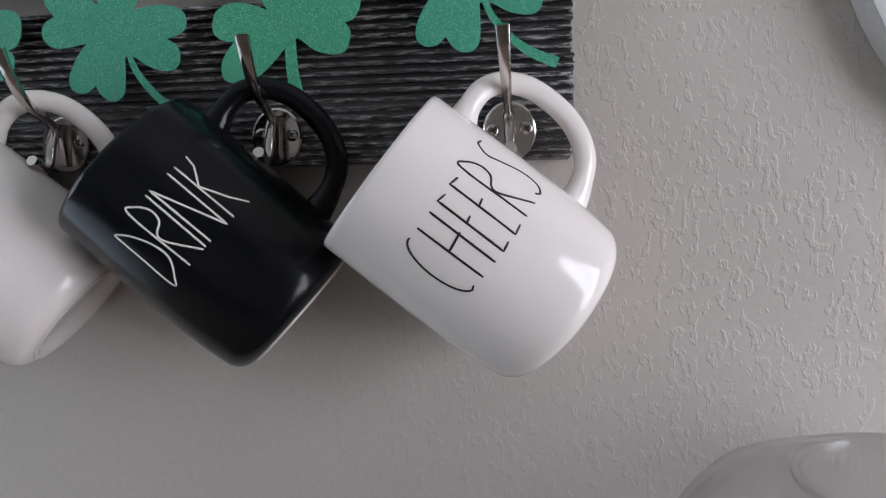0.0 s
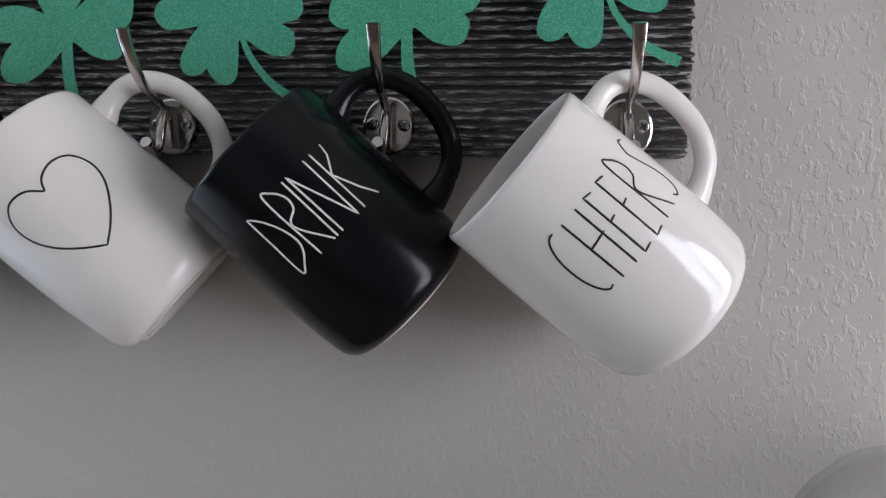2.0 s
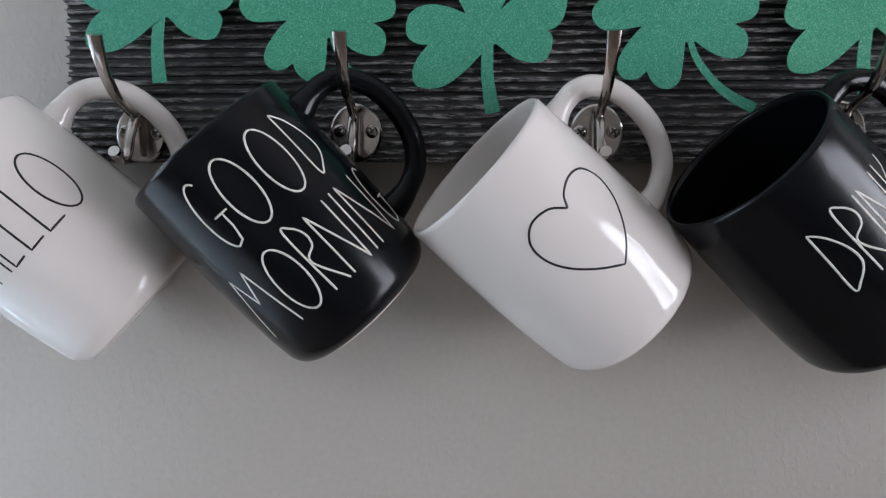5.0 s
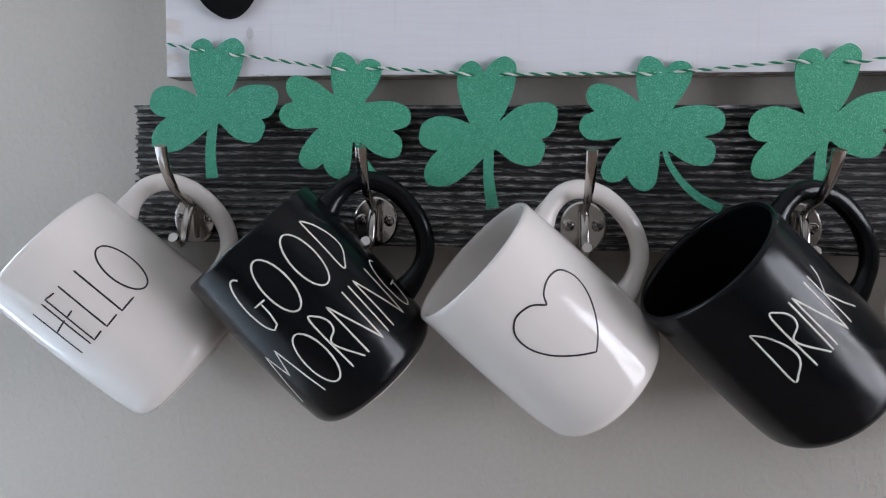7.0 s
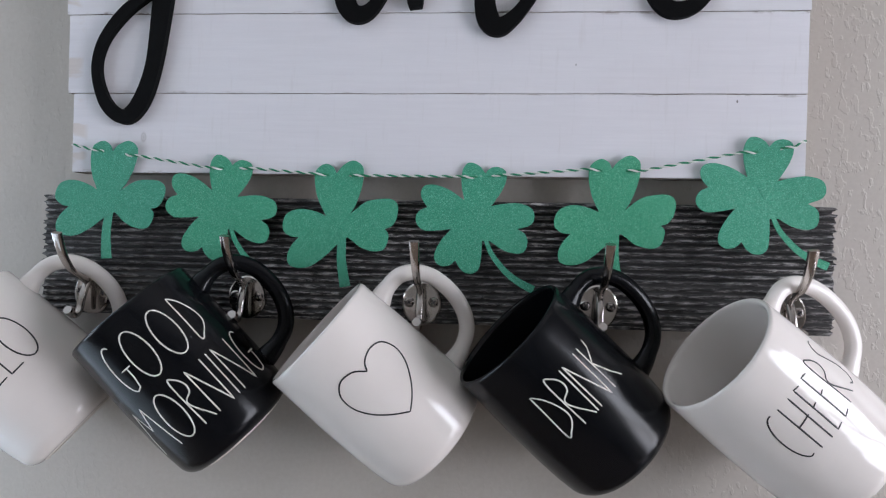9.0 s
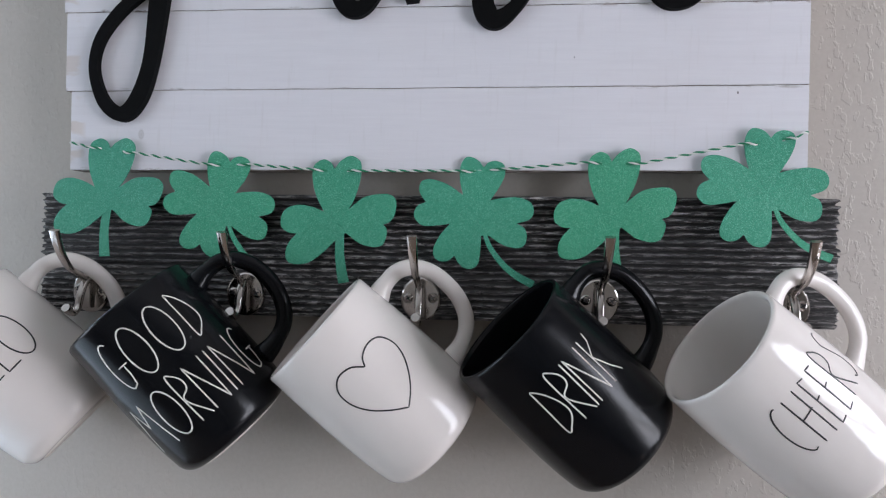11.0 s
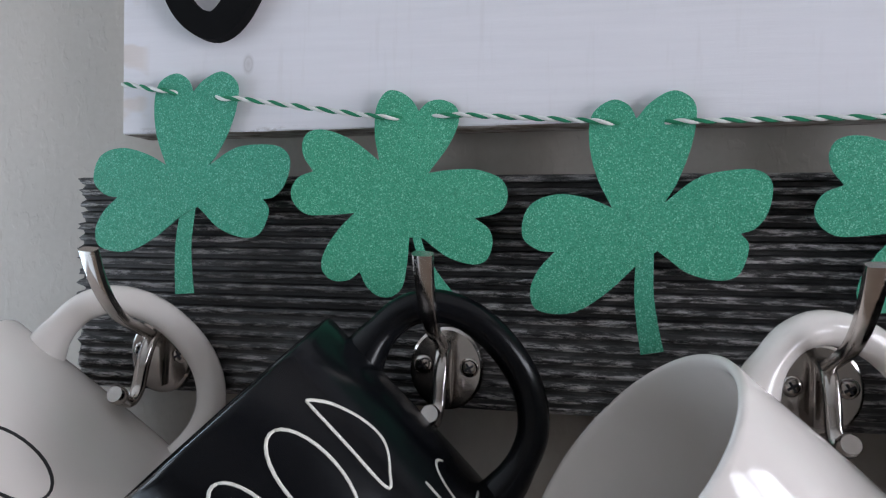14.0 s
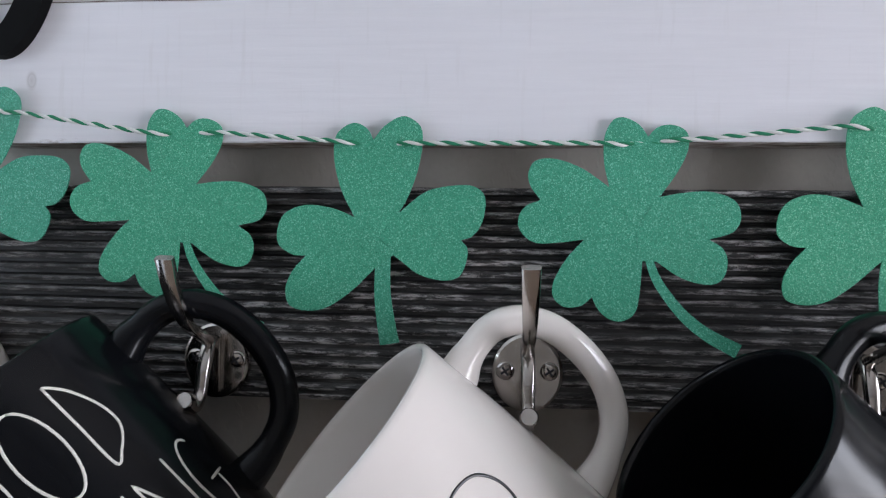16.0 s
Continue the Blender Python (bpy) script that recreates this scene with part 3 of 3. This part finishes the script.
CREAM_LABEL = "glossy cream mug with thin black %s, hung by its handle"
BLACK_LABEL = "satin black mug with thin white %s, hung by its handle"
make_mug((-0.3392, -0.0732, 1.4052), 18.6, 42.3, 22, CREAM, INK_BLACK, CREAM_LABEL % "word HELLO",
         line([("H", -0.0152, 0.0115), ("E", -0.0025, 0.0078), ("L", 0.0085, 0.0090), ("L", 0.0205, 0.0105), ("O", 0.0315, 0.0170)], 0, 0.0560, 0.0358))
make_mug((-0.2032, -0.0740, 1.4148), 14.7, 47.5, 17, BLACK, INK_WHITE, BLACK_LABEL % "GOOD MORNING",
         line([("G", -0.0165, 0.0125), ("O", 0.0000, 0.0155), ("O", 0.0213, 0.0155), ("D", 0.0425, 0.0115)], 0, 0.0700, 0.0368)
         + line([("M", -0.0396, 0.0250), ("O", -0.0117, 0.0155), ("R", 0.0070, 0.0098), ("N", 0.0195, 0.0122), ("I", 0.0335, 0.0070), ("N", 0.0415, 0.0130), ("G", 0.0580, 0.0125)], 0, 0.0245, 0.0362))
make_mug((-0.0654, -0.0655, 1.4033), 13.8, 40.9, 15, CREAM, INK_BLACK, CREAM_LABEL % "outlined heart",
         [("heart", 0.0, 0.0, 1.0, 1.0)])
make_mug((0.0712, -0.0672, 1.4075), 12.8, 42.6, 14, BLACK, INK_WHITE, BLACK_LABEL % "word DRINK",
         line([("D", -0.0168, 0.0115), ("R", -0.0030, 0.0110), ("I", 0.0065, 0.0070), ("N", 0.0128, 0.0115), ("K", 0.0282, 0.0120)], 0, 0.0545, 0.0370))
make_mug((0.2106, -0.0735, 1.4009), 9.6, 38.0, 18, CREAM, INK_BLACK, CREAM_LABEL % "word CHEERS",
         line([("C", -0.0185, 0.0105), ("H", -0.0044, 0.0105), ("E", 0.0100, 0.0052), ("E", 0.0193, 0.0056), ("R", 0.0290, 0.0098), ("S", 0.0400, 0.0125)], -0.0012, 0.0521, 0.0372))


# ---- plank sign ----
def make_sign():
    root = tagged(new("plank_sign"), "whitewashed wooden plank sign with black script letters hung above the board", "sign")
    rnd = random.Random(2)
    rows = [(1.5185, 1.5808, -0.2785, 0.2855, 0.0045, 0.0040), (1.5816, 1.6438, -0.2835, 0.2855, 0.0040, 0.0018), (1.6446, 1.7065, -0.2855, 0.2865, 0.0018, 0.0015), (1.7073, 1.7695, -0.283, 0.286, 0.0015, 0.001), (1.7703, 1.8325, -0.284, 0.2855, 0.001, 0.001)]
    for z0, z1, x0, x1, lean0, lean1 in rows:
        bm = bmesh.new()
        n = 60
        rings = []
        for i in range(n + 1):
            x = x0 + (x1 - x0) * i / n
            k = (x + 0.28) / 0.565
            lo = z0 + lean0 * k + 0.0004 * noise.noise((x * 30, z0 * 40, 0))
            hi = z1 + lean1 * k + 0.00035 + 0.0004 * noise.noise((x * 30, z1 * 40, 0))
            y = -0.030 + 0.0004 * noise.noise((x * 9, z0 * 9, 3))
            rings.append([bm.verts.new(p) for p in ((x, -0.011, lo), (x, y + 0.0006, lo), (x, y, lo + 0.0006), (x, y, hi - 0.0006), (x, y + 0.0006, hi), (x, -0.011, hi))])
        for a, b in zip(rings, rings[1:]):
            for i in range(6):
                bm.faces.new((a[i], a[(i + 1) % 6], b[(i + 1) % 6], b[i])).material_index = 0 if i in (1, 2, 3) else 1
        for f in (bm.faces.new(rings[0]), bm.faces.new(rings[-1])):
            f.material_index = 1
        part("plank", bm, [WHITEWASH, RAW_EDGE], root, smooth=False)
    for x in (-0.262, 0.262):
        bm = bmesh.new()
        box(bm, x - 0.018, x + 0.018, -0.0108, -0.0005, 1.530, 1.825, 0.001)
        part("batten", bm, RAW_EDGE, root, smooth=False)
    # cut-out script letters: centre line and width
    strokes = [
        [(-0.1975, 1.700, 0.017), (-0.2022, 1.655, 0.0155), (-0.2085, 1.605, 0.0120), (-0.2180, 1.5755, 0.0128), (-0.2310, 1.5622, 0.0118), (-0.2468, 1.5720, 0.0095), (-0.2555, 1.5970, 0.0072), (-0.2515, 1.6200, 0.0075), (-0.2370, 1.6410, 0.0085), (-0.2180, 1.6570, 0.0085), (-0.180, 1.682, 0.008)],
        [(-0.060, 1.715, 0.014), (-0.0585, 1.670, 0.015), (-0.0555, 1.6500, 0.0155), (-0.0465, 1.6425, 0.0135), (-0.0350, 1.6480, 0.010), (-0.020, 1.672, 0.008)],
        [(-0.002, 1.715, 0.014), (-0.003, 1.675, 0.0135), (-0.0025, 1.6500, 0.011), (0.002, 1.668, 0.008), (0.012, 1.690, 0.008)],
        [(0.052, 1.715, 0.014), (0.050, 1.665, 0.015), (0.0520, 1.6420, 0.0165), (0.0600, 1.6335, 0.0150), (0.0705, 1.6385, 0.0110), (0.084, 1.655, 0.009), (0.104, 1.690, 0.008)],
        [(0.175, 1.700, 0.012), (0.1740, 1.665, 0.013), (0.1820, 1.6490, 0.0125), (0.1940, 1.6455, 0.0120), (0.2080, 1.652, 0.0105), (0.226, 1.675, 0.009)],
    ]
    for st in strokes:
        pts = spline([(x - 0.0018, z, w) for x, z, w in st], 8)
        bm = bmesh.new()
        rings = []
        m = len(pts)
        for i, p in enumerate(pts):
            d = pts[min(i + 1, m - 1)] - pts[max(i - 1, 0)]
            d = Vector((d.x, d.y)).normalized()
            sx, sz = -d.y * p.z / 2, d.x * p.z / 2
            lift = 0.00006 * math.sin(i * 0.7)
            rings.append([bm.verts.new(q) for q in ((p.x + sx, -0.0299, p.y + sz), (p.x + sx, -0.0358 - lift, p.y + sz), (p.x - sx, -0.0358 - lift, p.y - sz), (p.x - sx, -0.0299, p.y - sz))])
        for a, b in zip(rings, rings[1:]):
            for i in range(4):
                bm.faces.new((a[i], a[(i + 1) % 4], b[(i + 1) % 4], b[i])).material_index = 0 if i == 1 else 1
        for f in (bm.faces.new(rings[0]), bm.faces.new(rings[-1])):
            f.material_index = 1
        part("script_letter", bm, [LETTER_BLACK, LETTER_BLACK], root, "black painted cut-out script letter", smooth=False)


make_sign()


# ---- shamrock garland ----
# die-cut outlines in millimetres from the card's middle, one half leaf a row, each from one corner to the next
THREE_LEAF = [
    [(-10, 8), (-16, 20), (-19, 33), (-18, 43), (-11, 48), (-5, 46), (-2, 41)],
    [(-2, 41), (3, 47), (11, 51), (18, 47), (19, 39), (17, 28), (13, 17), (9, 10)],
    [(9, 10), (20, 19), (31, 22), (41, 22), (46, 17), (45, 7), (41, 1), (36, -1)],
    [(36, -1), (39, -5), (38, -12), (35, -17), (28, -18.5), (18, -16), (11, -11), (7, -8)],
    [(-1, -14), (-11, -24), (-21, -31), (-30, -33), (-38, -31), (-40, -24), (-37, -16), (-31, -9)],
    [(-31, -9), (-37, -8.5), (-43, -4), (-43, 4), (-39, 10), (-30, 13), (-19, 11.5), (-10, 8)],
]
FOUR_LEAF = [
    [(-12, 18), (-14.5, 29), (-14.5, 40), (-11, 47), (-6, 48), (0, 45), (4, 40)],
    [(4, 40), (8, 44), (14, 45), (20, 42), (21, 35), (17, 25), (9.5, 14)],
    [(9.5, 14), (20, 16), (31, 16.5), (41, 13), (44, 6), (41, -0.5), (31, -4)],
    [(31, -4), (37, -8), (39, -14), (37, -21), (31, -23.5), (20, -21), (9, -14)],
    [(3, -14), (2.5, -26), (1, -36), (-4, -40.5), (-10, -40), (-15, -36), (-18, -30.5)],
    [(-18, -30.5), (-23, -34.5), (-30, -35), (-35, -30.5), (-34.5, -23), (-29, -13), (-22, -5)],
    [(-22, -5), (-32, -6.5), (-43, -7), (-49.5, -2.5), (-51, 3.5), (-48, 9), (-41.5, 12)],
    [(-41.5, 12), (-46, 18), (-47, 24), (-44, 29), (-36, 30), (-24, 26), (-12, 18)],
]
THREE_STEM, FOUR_STEM = [(2.5, -8), (2.5, -24), (4, -36), (6, -46.5)], [(5.5, -12), (10, -23), (20, -36), (31, -45), (44.5, -52)]
HOLES = []


def make_shamrock(cx, cy, cz, turn, size, yaw, tilt, outline, stem, w0, w1, holes, label):
    """A thin card cut along the outline, slightly curled, with its stem and the two holes for the twine."""
    root = tagged(new("shamrock"), label, "garland", "shamrocks on the twine")
    k = size * 0.001
    rim = []
    for half in outline:
        rim += spline([(x * k, 0, z * k) for x, z in half], 6)[:-1]
        if half[-1] != outline[(outline.index(half) + 1) % len(outline)][0]:
            rim.append(Vector((half[-1][0] * k, 0, half[-1][1] * k)))
    curl = lambda p: Vector((0, -0.0006 * math.sin((p.x + p.z) * 60 + cx * 40) - 0.25 * (p.x * p.x + p.z * p.z), 0))
    bm = bmesh.new()
    thick = Vector((0, 0.0004, 0))
    n = len(rim)
    rings = []
    for share in (1.0, 0.82, 0.6, 0.35):
        rings.append([(bm.verts.new(p * share + curl(p * share) - thick), bm.verts.new(p * share + curl(p * share) + thick)) for p in rim])
    mid_f, mid_b = bm.verts.new(-thick), bm.verts.new(thick)
    for i in range(n):
        j = (i + 1) % n
        for a, b in zip(rings, rings[1:]):
            bm.faces.new((a[i][0], a[j][0], b[j][0], b[i][0]))
            bm.faces.new((a[j][1], a[i][1], b[i][1], b[j][1]))
        bm.faces.new((rings[-1][i][0], rings[-1][j][0], mid_f))
        bm.faces.new((rings[-1][j][1], rings[-1][i][1], mid_b))
        bm.faces.new((rings[0][j][0], rings[0][i][0], rings[0][i][1], rings[0][j][1]))
    part("leaves", bm, GLITTER, root, smooth=False)
    bm = bmesh.new()
    path = spline([(x * k, 0.0003, z * k) for x, z in stem], 8)
    m = len(path)
    strip = []
    for i, p in enumerate(path):
        d = (path[min(i + 1, m - 1)] - path[max(i - 1, 0)]).normalized()
        side = Vector((d.z, 0, -d.x)) * (w0 + (w1 - w0) * (i / (m - 1)) ** 1.2) * k / 2
        q = p + curl(p)
        strip.append([bm.verts.new(q + side - thick), bm.verts.new(q - side - thick), bm.verts.new(q - side + thick), bm.verts.new(q + side + thick)])
    for a, c in zip(strip, strip[1:]):
        for i in range(4):
            bm.faces.new((a[i], a[(i + 1) % 4], c[(i + 1) % 4], c[i]))
    bm.faces.new(strip[0])
    bm.faces.new(strip[-1])
    part("stem", bm, GLITTER, root, smooth=False)
    root.matrix_world = pose(cx, cy, cz, tilt, 0, yaw) @ pose(0, 0, 0, 0, -turn, 0)
    HOLES.append([root.matrix_world @ (Vector((x * k, 0, z * k)) + curl(Vector((x * k, 0, z * k)))) for x, z in holes])
    return root


THREE = "green glitter card three-leaf shamrock threaded on the twine"
FOUR = "green glitter card four-leaf shamrock threaded on the twine"
CARDS = [(-0.2455, -0.0340, 1.4955, -7, 0.97, 3, 0), (-0.1506, -0.0310, 1.4886, -3.0, 0.93, 3, 2), (-0.0600, -0.0300, 1.4800, 0, 1.0, 2, 3),
         (0.0485, -0.0308, 1.4852, 0, 0.95, 0, 2), (0.1483, -0.0282, 1.4878, 0, 0.99, 0, 6), (0.2572, -0.0312, 1.5070, 4, 0.97, 0, 3)]
for k, (x, y, z, turn, size, yaw, tilt) in enumerate(CARDS):
    if k % 2 == 0:
        make_shamrock(x, y, z, turn, size, yaw, tilt, THREE_LEAF, THREE_STEM, 6.5, 8.5, [(-15.5, 40), (15, 39.5)], THREE)
    else:
        make_shamrock(x, y, z, turn, size, yaw, tilt, FOUR_LEAF, FOUR_STEM, 3.4, 6.4, [(-10.5, 36.5), (18, 38.5)], FOUR)


def make_twine():
    root = tagged(new("twine"), "green and white twisted cotton twine strung across the sign", "string")
    back = -0.0312
    pts = [(-0.2785, back, 1.540), (-0.272, -0.0339, 1.539)]
    for a, b in HOLES:
        mid = (a.z + b.z) / 2
        pts += [(a.x - 0.004, a.y - 0.0022, a.z + 0.0002), (a.x + 0.0035, a.y - 0.0020, a.z - 0.0005), (a.x + 0.008, back, mid), (b.x - 0.008, back, mid), (b.x - 0.0035, b.y - 0.0020, b.z), (b.x + 0.004, b.y - 0.0022, b.z)]
    pts += [(0.279, -0.0339, 1.5495), (0.2855, back, 1.5505)]
    dense = []
    for a, b in zip(pts, pts[1:]):
        a, b = Vector(a), Vector(b)
        n = max(2, int((b - a).length / 0.0008))
        dense += [a.lerp(b, i / n) for i in range(n)]
    dense.append(Vector(pts[-1]))
    smooth = [sum((dense[max(0, min(len(dense) - 1, i + k))] for k in range(-3, 4)), Vector()) / 7 for i in range(len(dense))]
    for name, mat, phase in (("strand", TWINE_GREEN, 0.0), ("strand", TWINE_WHITE, math.pi)):
        bm = bmesh.new()
        path = []
        length = 0.0
        for i, p in enumerate(smooth):
            if i:
                length += (p - smooth[i - 1]).length
            a = 2 * math.pi * length / 0.0105 + phase
            path.append(p + Vector((0, math.cos(a), math.sin(a))) * 0.00040)
        sweep(bm, path, lambda s: oval(0.00074, 0.00074, 8))
        part(name, bm, mat, root)


make_twine()


# ---- clear dome and round plaque to the right ----
def make_dome():
    bm = bmesh.new()
    outer, inner = [], []
    r0, top, base = 0.112, 1.2675, 0.921
    for i in range(49):
        a = math.pi / 2 * i / 48
        c, q = math.cos(a) ** 0.55, math.sin(a) ** 0.8
        rib = 0.0016 * math.exp(-((c - 0.80) / 0.025) ** 2) + 0.0026 * math.exp(-((c - 0.50) / 0.03) ** 2)
        outer.append((r0 * c, top - 0.075 + 0.075 * q + rib))
        inner.append(((r0 - 0.0025) * c, top - 0.078 + 0.075 * q + rib))
    prof = [(r0 - 0.0025, base), (r0 + 0.001, base), (r0, base + 0.01)] + outer[:-1] + [(0.0, top)]
    lathe(bm, prof + [(0.0, top - 0.003)] + inner[:-1][::-1] + [(r0 - 0.0025, base + 0.0005)], 72)
    bmesh.ops.remove_doubles(bm, verts=bm.verts, dist=1e-5)
    root = tagged(new("dome_cover"), "clear plastic dome cover standing on the worktop by the wall", "cover")
    part("shell", bm, PLASTIC, root)
    for name, radius, z, bead in (("base_rim", r0 + 0.0022, base + 0.004, 0.0026), ("lid_ring", 0.052, top - 0.0035, 0.0024)):
        bm = bmesh.new()
        lathe(bm, [(radius + bead * math.cos(k * math.pi / 5), z + bead * math.sin(k * math.pi / 5)) for k in range(11)], 72)
        bmesh.ops.remove_doubles(bm, verts=bm.verts, dist=1e-6)
        part(name, bm, PLASTIC, root)
    root.matrix_world = pose(0.452, -0.125, 0)
    return root


make_dome()


def make_plaque():
    root = tagged(new("round_plaque"), "round white distressed plaque with dark scratches hung on the wall", "plaque")
    bm = bmesh.new()
    lathe(bm, [(0, 0.0), (0.170, 0.0), (0.1705, 0.002), (0.1705, 0.017), (0.169, 0.0185)], 128)
    bmesh.ops.transform(bm, verts=bm.verts, matrix=pose(0, 0, 0, 90))
    sharp(part("rim", bm, LETTER_EDGE, root, "pale grey painted rim"))
    bm = bmesh.new()
    lathe(bm, [(0.1688, 0.0184), (0.166, 0.0192), (0, 0.0192)], 128)
    bmesh.ops.transform(bm, verts=bm.verts, matrix=pose(0, 0, 0, 90))
    part("face", bm, SPECKLED, root)
    root.matrix_world = pose(0.6285, -0.001, 1.552)


make_plaque()
